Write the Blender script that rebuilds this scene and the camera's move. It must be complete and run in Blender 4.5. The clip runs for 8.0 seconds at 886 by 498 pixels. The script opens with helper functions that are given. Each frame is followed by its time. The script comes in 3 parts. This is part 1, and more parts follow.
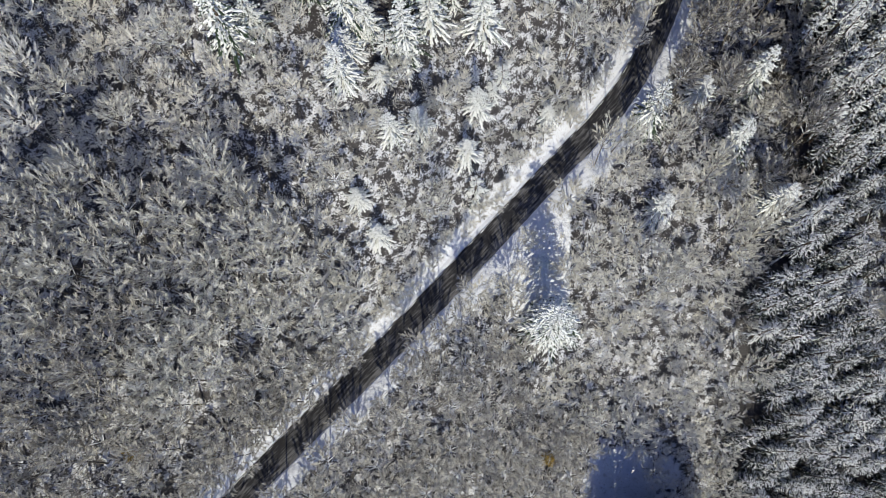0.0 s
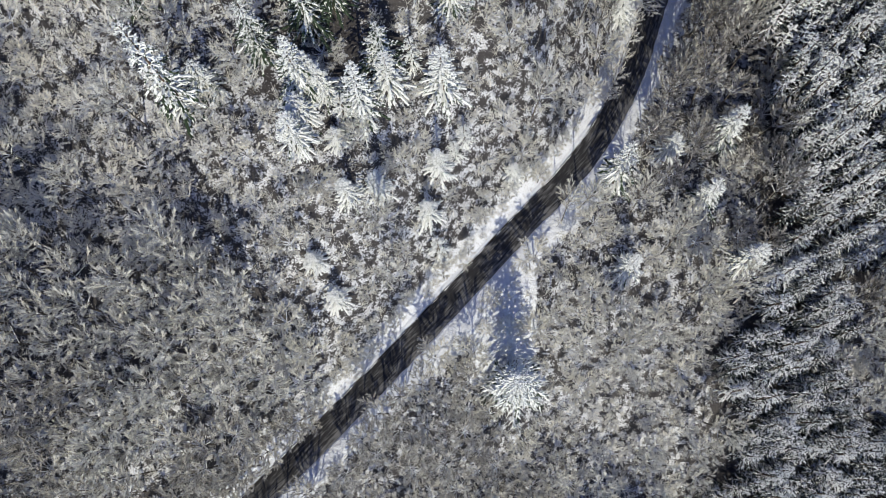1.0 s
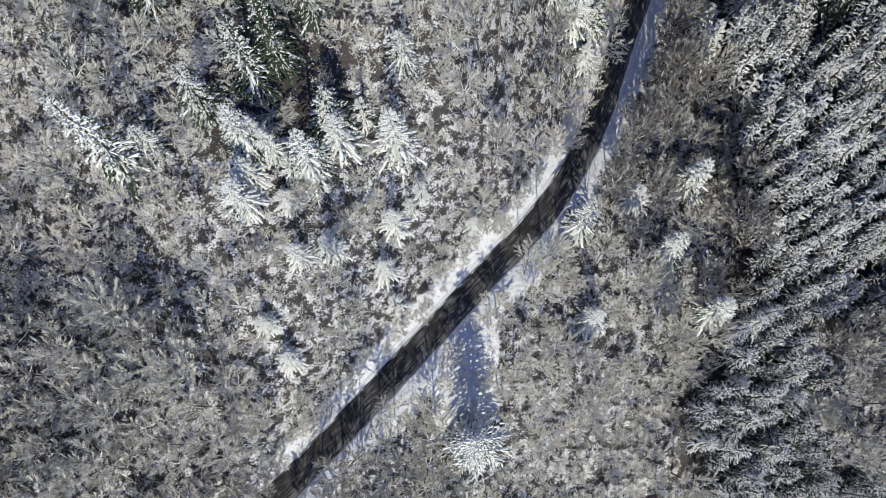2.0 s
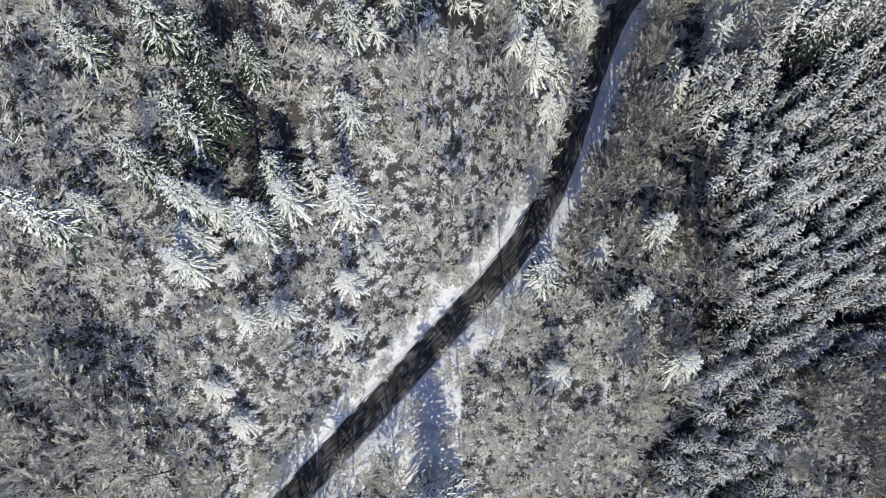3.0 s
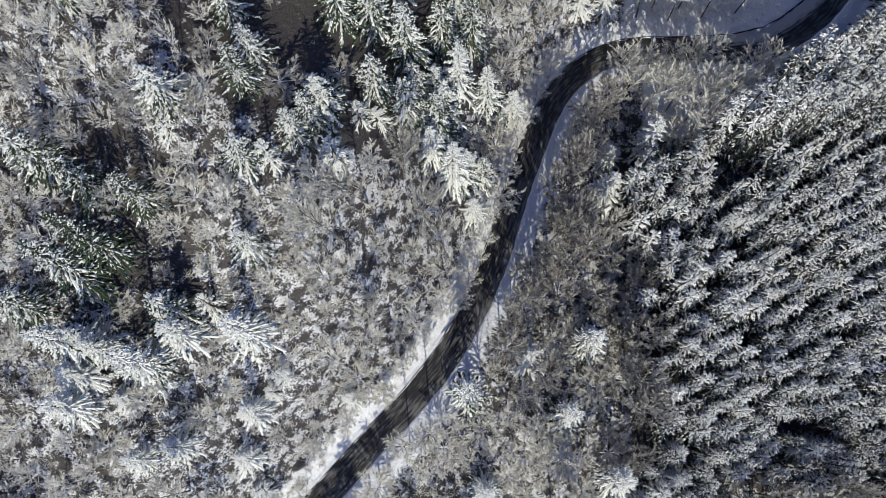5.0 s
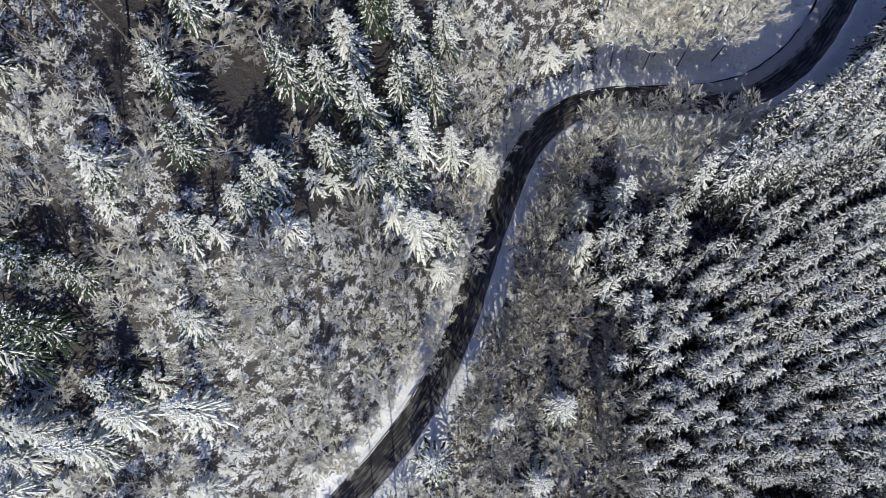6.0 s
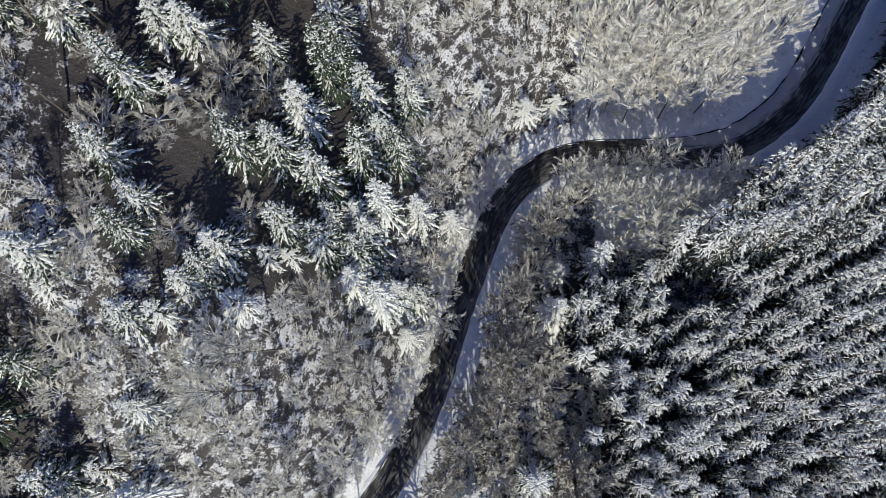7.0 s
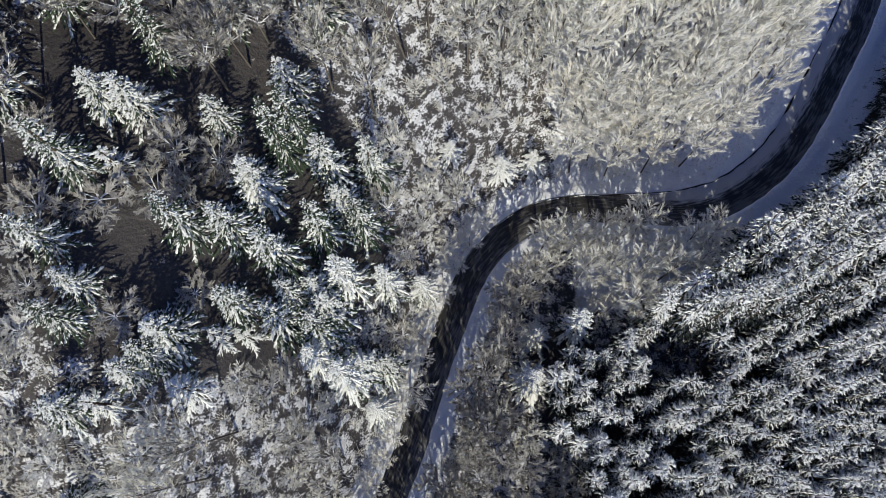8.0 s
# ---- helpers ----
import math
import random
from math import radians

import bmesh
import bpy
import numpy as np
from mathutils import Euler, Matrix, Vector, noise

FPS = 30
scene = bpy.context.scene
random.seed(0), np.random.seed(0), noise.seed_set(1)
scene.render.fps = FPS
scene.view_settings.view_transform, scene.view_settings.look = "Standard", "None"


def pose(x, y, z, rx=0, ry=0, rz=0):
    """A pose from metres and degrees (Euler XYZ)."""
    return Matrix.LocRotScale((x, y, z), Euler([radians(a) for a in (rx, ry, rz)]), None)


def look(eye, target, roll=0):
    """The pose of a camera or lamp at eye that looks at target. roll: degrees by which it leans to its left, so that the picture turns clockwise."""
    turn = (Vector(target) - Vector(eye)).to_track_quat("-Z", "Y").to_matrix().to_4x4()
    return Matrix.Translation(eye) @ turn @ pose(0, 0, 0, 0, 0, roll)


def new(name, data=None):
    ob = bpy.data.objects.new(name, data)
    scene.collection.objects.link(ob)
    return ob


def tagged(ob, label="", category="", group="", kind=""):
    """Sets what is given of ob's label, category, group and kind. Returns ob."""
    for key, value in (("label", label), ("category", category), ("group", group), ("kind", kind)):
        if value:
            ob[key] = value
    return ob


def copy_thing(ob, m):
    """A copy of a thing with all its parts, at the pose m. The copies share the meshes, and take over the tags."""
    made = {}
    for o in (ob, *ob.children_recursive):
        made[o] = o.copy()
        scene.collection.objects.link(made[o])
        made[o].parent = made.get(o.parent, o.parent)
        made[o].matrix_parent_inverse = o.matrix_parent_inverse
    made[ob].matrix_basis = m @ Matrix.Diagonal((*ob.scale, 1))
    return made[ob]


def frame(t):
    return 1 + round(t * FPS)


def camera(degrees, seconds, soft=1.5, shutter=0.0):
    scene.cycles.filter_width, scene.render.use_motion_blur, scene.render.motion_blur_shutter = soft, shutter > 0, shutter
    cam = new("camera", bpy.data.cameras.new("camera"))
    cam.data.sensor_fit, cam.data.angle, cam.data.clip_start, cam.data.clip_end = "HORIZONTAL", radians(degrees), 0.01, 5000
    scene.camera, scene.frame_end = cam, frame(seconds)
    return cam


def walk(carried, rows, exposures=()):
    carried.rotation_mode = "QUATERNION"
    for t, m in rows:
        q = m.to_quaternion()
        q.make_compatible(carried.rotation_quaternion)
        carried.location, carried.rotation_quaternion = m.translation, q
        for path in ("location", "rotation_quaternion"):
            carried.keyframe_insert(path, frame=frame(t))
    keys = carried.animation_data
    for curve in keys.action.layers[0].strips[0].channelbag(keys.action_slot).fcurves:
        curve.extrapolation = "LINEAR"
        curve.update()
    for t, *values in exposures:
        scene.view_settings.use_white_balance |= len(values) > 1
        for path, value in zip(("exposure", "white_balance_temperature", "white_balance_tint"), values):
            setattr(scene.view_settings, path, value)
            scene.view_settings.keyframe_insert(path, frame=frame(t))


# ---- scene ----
cam = camera(54.5, 8.0, 0.6)
METRES, EYE, TILT, LEAN, TURN = 75.0, 122.2, -78.1, 1.9, 0.0
ROWS = [
    (0.0, 0.0, 0.0, 0.0, -0.0, 0.0, 0.0),
    (0.5, 0.032, 0.0196, 0.052, -0.06, 0.17, -0.25),
    (1.0, 0.0642, 0.0378, 0.1044, -0.2, 0.21, -0.34),
    (1.5, 0.0979, 0.0547, 0.1559, -0.32, 0.18, -0.27),
    (3.0, 0.203, 0.1021, 0.2996, -0.51, 0.31, 0.1),
    (3.5, 0.2374, 0.1197, 0.3469, -0.57, 0.37, 0.22),
    (4.0, 0.2709, 0.1387, 0.394, -0.65, 0.43, 0.33),
    (4.5, 0.3058, 0.1577, 0.4401, -0.65, 0.53, 0.43),
    (6.0, 0.4061, 0.2259, 0.5805, -0.41, 1.09, 0.7),
    (6.5, 0.4374, 0.2551, 0.6288, -0.23, 1.33, 0.78),
    (7.0, 0.4675, 0.2843, 0.6766, -0.07, 1.59, 0.89),
    (7.5, 0.4971, 0.3149, 0.7245, 0.14, 1.84, 1.0),
    (8.0, 0.5253, 0.3473, 0.7705, 0.37, 2.06, 1.13),
]
walk(cam, [(t, pose(0, 0, EYE, TILT, LEAN, TURN) @ pose(METRES * x, METRES * y, METRES * z, 90 + pitch, roll, yaw)) for t, x, y, z, yaw, pitch, roll in ROWS])

# ---------------------------------------------------------------- light
SUN_ELEV, SUN_FROM = 30.0, (0.07, -1.0)          # low winter sun, from the valley side
world = bpy.data.worlds.new("winter_sky")
scene.world = world
world.use_nodes = True
_wn = world.node_tree
_sky = _wn.nodes.new("ShaderNodeTexSky")
_sky.sky_type = "NISHITA"
_sky.sun_disc = False
_sky.altitude, _sky.ozone_density, _sky.dust_density = 600, 4.0, 0.3
_sky.sun_elevation = radians(SUN_ELEV)
_sky.sun_rotation = math.atan2(SUN_FROM[0], SUN_FROM[1])
_hue = _wn.nodes.new("ShaderNodeHueSaturation")
_hue.inputs["Saturation"].default_value = 1.14
_hue.inputs["Hue"].default_value = 0.52
_wn.links.new(_sky.outputs[0], _hue.inputs["Color"])
_wn.links.new(_hue.outputs[0], _wn.nodes["Background"].inputs[0])
_wn.nodes["Background"].inputs[1].default_value = 0.135
_sd = bpy.data.lights.new("sun", "SUN")
_sd.energy, _sd.angle, _sd.color = 4.8, radians(0.5), (1.0, 0.95, 0.80)
sun = new("sun", _sd)
sun.matrix_world = look((SUN_FROM[0] * 300, SUN_FROM[1] * 300, 300 * math.tan(radians(SUN_ELEV))), (0, 0, 0))
scene.view_settings.exposure = -0.25

# ---------------------------------------------------------------- materials


class Mat:
    """A node material with short hands for the nodes used here."""

    def __init__(self, name, rough=0.8, spec=0.3):
        self.m = bpy.data.materials.new(name)
        self.m.use_nodes = True
        self.t = self.m.node_tree
        self.b = self.t.nodes["Principled BSDF"]
        self.b.inputs["Roughness"].default_value = rough
        self.b.inputs["Specular IOR Level"].default_value = spec

    def n(self, kind, **vals):
        nd = self.t.nodes.new(kind)
        for k, v in vals.items():
            nd.inputs[k.replace("_", " ")].default_value = v
        return nd

    def link(self, a, b):
        self.t.links.new(a, b)

    def coords(self, which="Object", scale=(1, 1, 1)):
        c = self.n("ShaderNodeTexCoord")
        mp = self.n("ShaderNodeMapping")
        mp.inputs["Scale"].default_value = scale
        self.link(c.outputs[which], mp.inputs["Vector"])
        return mp.outputs[0]

    def noise(self, vec, scale, detail=3.0, rough=0.55):
        nd = self.n("ShaderNodeTexNoise", Scale=scale, Detail=detail, Roughness=rough)
        self.link(vec, nd.inputs["Vector"])
        return nd.outputs["Fac"]

    def span(self, fac, lo, hi, a=0.0, b=1.0):
        nd = self.n("ShaderNodeMapRange")
        nd.interpolation_type = "SMOOTHSTEP"
        for i, v in zip((1, 2, 3, 4), (lo, hi, a, b)):
            nd.inputs[i].default_value = v
        self.link(fac, nd.inputs[0])
        return nd.outputs[0]

    def math(self, op, a, b):
        nd = self.n("ShaderNodeMath")
        nd.operation = op
        for i, v in enumerate((a, b)):
            if isinstance(v, (int, float)):
                nd.inputs[i].default_value = v
            else:
                self.link(v, nd.inputs[i])
        return nd.outputs[0]

    def mix(self, fac, a, b):
        nd = self.n("ShaderNodeMix")
        nd.data_type = "RGBA"
        if isinstance(fac, (int, float)):
            nd.inputs[0].default_value = fac
        else:
            self.link(fac, nd.inputs[0])
        for i, v in ((6, a), (7, b)):
            if isinstance(v, tuple):
                nd.inputs[i].default_value = (*v, 1)
            else:
                self.link(v, nd.inputs[i])
        return nd.outputs[2]

    def bump(self, height, strength, dist):
        nd = self.n("ShaderNodeBump", Strength=strength, Distance=dist)
        self.link(height, nd.inputs["Height"])
        self.link(nd.outputs[0], self.b.inputs["Normal"])

    def colour(self, c):
        if isinstance(c, tuple):
            self.b.inputs["Base Color"].default_value = (*c, 1)
        else:
            self.link(c, self.b.inputs["Base Color"])
        return self.m

    def up(self):
        g = self.n("ShaderNodeNewGeometry")
        s = self.n("ShaderNodeSeparateXYZ")
        self.link(g.outputs["Normal"], s.inputs[0])
        return s.outputs[2]

    def rand(self):
        return self.n("ShaderNodeObjectInfo").outputs["Random"]

    def island(self):
        return self.n("ShaderNodeNewGeometry").outputs["Random Per Island"]


SNOW = (0.80, 0.82, 0.85)


def snow_material(name, tint=SNOW, litter=0.0):
    k = Mat(name, 0.6, 0.3)
    v = k.coords()
    big, fine, mid = k.noise(v, 0.12, 4), k.noise(v, 4.0, 5, 0.65), k.noise(v, 0.8, 4)
    c = k.mix(k.span(big, 0.35, 0.7), tint, tuple(x * 0.93 for x in tint))
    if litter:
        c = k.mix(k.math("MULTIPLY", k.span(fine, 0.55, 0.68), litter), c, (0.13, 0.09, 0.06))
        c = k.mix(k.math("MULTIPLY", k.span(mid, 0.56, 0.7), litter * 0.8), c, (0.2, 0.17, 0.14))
        # forest-floor shade is put into the snow's colour here, along with needle litter
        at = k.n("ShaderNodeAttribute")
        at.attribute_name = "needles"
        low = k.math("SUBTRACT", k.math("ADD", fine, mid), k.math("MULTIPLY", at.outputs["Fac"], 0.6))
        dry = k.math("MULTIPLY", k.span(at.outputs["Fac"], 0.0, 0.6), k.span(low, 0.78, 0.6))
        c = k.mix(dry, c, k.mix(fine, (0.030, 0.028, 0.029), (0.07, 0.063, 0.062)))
    k.bump(k.math("ADD", fine, k.math("MULTIPLY", mid, 3.0)), 0.7, 0.15)
    return k.colour(c)


def twig_material(name, bark, frost, cover):
    """Bare twigs, furred with hoar frost: some sprays white, some nearly bare, and bark on their undersides."""
    k = Mat(name, 0.85, 0.15)
    v = k.coords()
    isl, ran = k.island(), k.rand()
    b = k.mix(isl, tuple(x * 1.5 for x in bark), tuple(x * 2.4 for x in bark))
    f = k.mix(k.math("MULTIPLY", ran, 0.6), frost, (frost[0] * 0.86, frost[1] * 0.83, frost[2] * 0.76))
    a = k.math("ADD", k.math("MULTIPLY", isl, 0.5), k.math("MULTIPLY", k.span(k.noise(v, 0.7, 2), 0.36, 0.64), 0.6))
    a = k.math("ADD", a, k.math("MULTIPLY", ran, 0.15))
    a = k.math("ADD", a, k.math("MULTIPLY", k.up(), 0.35))
    c = 1.25 - cover
    tone = k.mix(k.span(a, c - 0.5, c + 0.5), b, f)
    thin = k.n("ShaderNodeBsdfTranslucent")
    k.link(tone, thin.inputs["Color"])
    both = k.n("ShaderNodeMixShader", Fac=0.4)
    k.link(k.b.outputs[0], both.inputs[1])
    k.link(thin.outputs[0], both.inputs[2])
    k.link(both.outputs[0], k.t.nodes["Material Output"].inputs["Surface"])
    return k.colour(tone)


def needle_material(name, green, lo, hi, snow=SNOW):
    k = Mat(name, 0.7, 0.2)
    v = k.coords()
    isl = k.island()
    g = k.mix(isl, green, tuple(x * 2.1 for x in green))
    s = k.math("ADD", k.up(), k.math("ADD", k.math("MULTIPLY", isl, 0.45), k.math("MULTIPLY", k.noise(v, 2.2, 4), 0.8)))
    s = k.math("ADD", s, k.math("MULTIPLY", k.rand(), 0.08))
    return k.colour(k.mix(k.span(s, lo, hi), g, snow))


def bark_material(name, dark, snow_lo):
    k = Mat(name, 0.9, 0.15)
    v = k.coords("Object", (1, 1, 0.25))
    n1 = k.noise(v, 5.0, 5)
    c = k.mix(n1, dark, tuple(x * 2.2 for x in dark))
    k.bump(n1, 0.6, 0.03)
    return k.colour(k.mix(k.span(k.math("ADD", k.up(), k.math("MULTIPLY", n1, 0.4)), snow_lo, snow_lo + 0.25), c, SNOW))


def asphalt_material():
    """Wet dark asphalt; ploughed snow remains lie in streaks along the lane."""
    k = Mat("asphalt", 0.6, 0.25)
    uv = k.coords("UV", (1, 1, 1))
    st = k.coords("UV", (2.3, 0.3, 1))
    fine = k.noise(k.coords(), 14.0, 4)
    streak, patch = k.noise(st, 1.6, 5, 0.6), k.noise(uv, 0.35, 3)
    sx = k.n("ShaderNodeSeparateXYZ")
    k.link(uv, sx.inputs[0])
    base = k.mix(fine, (0.018, 0.018, 0.019), (0.045, 0.043, 0.042))
    side = k.span(sx.outputs[0], -0.3, -1.7)
    wet = k.math("ADD", k.math("MULTIPLY", side, 0.10), k.math("ADD", k.math("MULTIPLY", streak, 0.75), k.math("MULTIPLY", patch, 0.35)))
    c = k.mix(k.span(wet, 0.5, 0.72), base, (0.17, 0.166, 0.162))
    far = k.span(sx.outputs[1], 208.0, 220.0)
    slush = k.math("MULTIPLY", far, k.span(k.math("ADD", k.math("MULTIPLY", sx.outputs[0], 0.28), k.math("MULTIPLY", streak, 0.8)), 0.58, 0.92))
    c = k.mix(slush, c, (0.46, 0.46, 0.47))
    k.link(k.span(wet, 0.5, 0.8, 0.45, 0.8), k.b.inputs["Roughness"])
    k.bump(k.math("ADD", fine, streak), 0.35, 0.02)
    return k.colour(c)


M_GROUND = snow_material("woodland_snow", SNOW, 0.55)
M_BANK = snow_material("ploughed_snow", SNOW, 0.12)
M_ASPHALT = asphalt_material()
M_TWIG = twig_material("frosted_twigs", (0.115, 0.105, 0.09), (0.86, 0.85, 0.79), 0.86)
M_TWIG_GREY = twig_material("grey_twigs", (0.115, 0.105, 0.09), (0.76, 0.75, 0.71), 0.64)
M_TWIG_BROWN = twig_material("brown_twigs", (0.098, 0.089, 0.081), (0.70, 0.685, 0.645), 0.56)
M_TWIG_WHITE = twig_material("snowy_twigs", (0.12, 0.108, 0.09), (0.90, 0.89, 0.85), 1.4)
M_NEEDLE = needle_material("snowy_needles", (0.024, 0.038, 0.022), 1.36, 1.54, (0.84, 0.85, 0.81))
M_NEEDLE_WHITE = needle_material("laden_needles", (0.026, 0.042, 0.022), 1.15, 1.33, (0.85, 0.86, 0.82))
M_YOUNG = needle_material("young_needles", (0.016, 0.022, 0.02), 1.06, 1.29, (0.84, 0.85, 0.83))
M_YOUNG_LOW = needle_material("sheltered_needles", (0.016, 0.022, 0.02), 1.14, 1.38, (0.80, 0.81, 0.80))
M_DUSTED = needle_material("dusted_needles", (0.016, 0.022, 0.02), 1.22, 1.45, (0.80, 0.81, 0.80))
M_BARK = bark_material("grey_bark", (0.075, 0.066, 0.056), 0.35)
M_SPRUCE_BARK = bark_material("spruce_bark", (0.05, 0.035, 0.025), 0.7)
_k = Mat("dark_soil", 0.95, 0.1)
M_SOIL = _k.colour(_k.mix(_k.noise(_k.coords(), 3.0, 4), (0.02, 0.017, 0.014), (0.06, 0.05, 0.042)))

# ---------------------------------------------------------------- the road's line and the ground's shape
LINE = [(-330, -320), (-190, -172), (-80, -59), (-31, -8), (-10.8, 12.5), (4.7, 29), (13, 38), (18.7, 44), (23.5, 50), (27.5, 57), (30.3, 63.5),
        (32.2, 69.5), (34, 74.5), (36.3, 80.3), (39, 86), (43.3, 90.5), (49, 93), (57.5, 93.3), (65, 92.6), (70, 93.3), (74.5, 95.6),
        (79, 99.3), (83, 104.5), (87.5, 112), (92, 120), (110, 165), (140, 260), (190, 420)]


def glide(points, step):
    """A smooth line through the points, at about even steps."""
    p = np.array(points, float)
    out = []
    for i in range(len(p) - 1):
        a, b, c, d = p[max(i - 1, 0)], p[i], p[i + 1], p[min(i + 2, len(p) - 1)]
        span = np.linalg.norm(c - b)
        m0 = (c - a) / max(np.linalg.norm(c - a), 1e-6) * span
        m1 = (d - b) / max(np.linalg.norm(d - b), 1e-6) * span
        for u in np.arange(0, 1, step / span):
            out.append((2 * u**3 - 3 * u**2 + 1) * b + (u**3 - 2 * u**2 + u) * m0 + (3 * u**2 - 2 * u**3) * c + (u**3 - u**2) * m1)
    return np.array(out)


ROAD = glide(LINE, 0.8)
_tan = np.gradient(ROAD, axis=0)
_tan /= np.linalg.norm(_tan, axis=1)[:, None]
ROAD_N = np.stack([-_tan[:, 1], _tan[:, 0]], 1)                  # to the uphill side
_cum = np.concatenate([[0], np.cumsum(np.linalg.norm(np.diff(ROAD, axis=0), axis=1))])
ROAD_S = _cum - _cum[np.argmin(np.hypot(ROAD[:, 0] + 80, ROAD[:, 1] + 59))]   # metres along, from a place below the view


def road_place(x, y):
    """Signed distance from the road's middle (uphill plus) and the metres along it, for arrays of places."""
    x, y = np.atleast_1d(x).astype(float), np.atleast_1d(y).astype(float)
    d, s = np.empty_like(x), np.empty_like(x)
    for i in range(0, len(x), 4000):
        dx = x[i:i + 4000, None] - ROAD[None, :, 0]
        dy = y[i:i + 4000, None] - ROAD[None, :, 1]
        j = np.argmin(dx * dx + dy * dy, axis=1)
        r = np.arange(len(j))
        side = dx[r, j] * ROAD_N[j, 0] + dy[r, j] * ROAD_N[j, 1]
        d[i:i + 4000] = np.sign(side) * np.hypot(dx[r, j], dy[r, j])
        s[i:i + 4000] = ROAD_S[j]
    return d, s


def ease(x, a, b):
    t = np.clip((x - a) / (b - a), 0, 1)
    return t * t * (3 - 2 * t)


def shape(d, s):
    """Height of the hillside above the road."""
    bend = ease(s, 194, 212)
    up = np.maximum(0, d - (2.4 + 5.0 * bend))
    rise = 12 + 7 * ease(s, 90, 122) + 11 * ease(s, 128, 160) - 14 * bend          # the cut bank, then a gentler hillside
    wide = 10 + 4 * ease(s, 120, 160)
    left = rise * (1 - np.exp(-(up / wide) ** 1.35)) + 55 * np.tanh(up * (0.13 + 0.09 * ease(s, 90, 125)) / 55)
    down = np.maximum(0, -d - (2.8 + 3.0 * ease(s, 140, 175)))
    fall = 0.90 - 0.58 * ease(s, 95, 165)
    right = -45 * np.tanh(fall * (np.sqrt(down * down + 4) - 2) / 45)
    return np.where(d > 0, left, right)


def axis(lo, hi, step, far):
    mid = np.arange(lo, hi + step / 2, step)
    out = np.cumsum(step * 1.28 ** np.arange(1, 28))
    out = out[out < far]
    return np.concatenate([(lo - out)[::-1], mid, hi + out])


GX, GY = axis(-80, 130, 1.25, 3000), axis(-75, 170, 1.25, 3000)
_gx, _gy = np.meshgrid(GX, GY, indexing="ij")
_d, _s = road_place(_gx.ravel(), _gy.ravel())
_d, _s = _d.reshape(_gx.shape), _s.reshape(_gx.shape)
GZ = shape(_d, _s)
_near = ease(np.abs(_d), 7, 16)
for _ in range(14):                                               # soften creases where the bend's sides meet
    _p = np.pad(GZ, 1, mode="edge")
    GZ = GZ * (1 - _near * 0.8) + _near * 0.2 * (_p[:-2, 1:-1] + _p[2:, 1:-1] + _p[1:-1, :-2] + _p[1:-1, 2:])
_bump = np.array([[noise.fractal((x * 0.11, y * 0.11, 3.1), 1.0, 2.0, 4) for y in GY] for x in GX])
GZ = GZ + _bump * 0.55 * ease(np.abs(_d), 2.5, 9)
GZ = np.where((_d > -2.2) & (_d < 2.2 + 1.6 * ease(_s, 205, 218)), -0.12, GZ)


def ground_z(x, y):
    i = int(np.clip(np.searchsorted(GX, x) - 1, 0, len(GX) - 2))
    j = int(np.clip(np.searchsorted(GY, y) - 1, 0, len(GY) - 2))
    u, v = (x - GX[i]) / (GX[i + 1] - GX[i]), (y - GY[j]) / (GY[j + 1] - GY[j])
    return float((1 - u) * ((1 - v) * GZ[i, j] + v * GZ[i, j + 1]) + u * ((1 - v) * GZ[i + 1, j] + v * GZ[i + 1, j + 1]))


# ---------------------------------------------------------------- building blocks
def mesh_from(name, verts, faces, material, smooth=False):
    me = bpy.data.meshes.new(name)
    me.from_pydata([tuple(v) for v in verts], [], faces)
    me.materials.append(material)
    if smooth:
        me.polygons.foreach_set("use_smooth", [True] * len(me.polygons))
    me.update()
    return me


def part(name, me, parent, label=""):
    ob = new(name, me)
    ob.parent = parent
    return tagged(ob, label)


def grid_faces(a, b):
    return [(i * b + j, (i + 1) * b + j, (i + 1) * b + j + 1, i * b + j + 1) for i in range(a - 1) for j in range(b - 1)]


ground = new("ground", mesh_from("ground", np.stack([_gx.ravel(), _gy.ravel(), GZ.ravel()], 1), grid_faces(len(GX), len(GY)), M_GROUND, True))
tagged(ground, "steep wooded hillside under fresh snow", "ground", kind="structure")

_in = (ROAD_S > -120) & (ROAD_S < 420)


def ribbon(name, offsets, heights, material, wobble=0.0, seed=0.0, smooth=True, uv=False, shift=0.0):
    """A strip along the road: offsets across it (uphill plus) and heights, with uneven edges."""
    pts, tan, s = ROAD[_in], ROAD_N[_in], ROAD_S[_in]
    verts, m = [], len(offsets)
    for p, n, a in zip(pts, tan, s):
        for j, (o, h) in enumerate(zip(offsets, heights)):
            if shift:
                o = o + shift * float(ease(a, 209, 222))
            w = wobble[j] if wobble else 0.0
            o2 = o + w * noise.fractal((a * 0.8, j * 0.37 + seed, seed), 1.0, 2.0, 4)
            z = h * (1 + 0.6 * noise.noise((a * 0.3, j * 0.5 + seed, 7.0))) if h > 0.03 else h
            verts.append((p[0] + n[0] * o2, p[1] + n[1] * o2, z))
    me = mesh_from(name, verts, grid_faces(len(pts), m), material, smooth)
    me.flip_normals()
    if uv:
        layer = me.uv_layers.new(name="along")
        for poly in me.polygons:
            for li in poly.loop_indices:
                vi = me.loops[li].vertex_index
                layer.data[li].uv = (offsets[vi % m], s[vi // m])
    return me


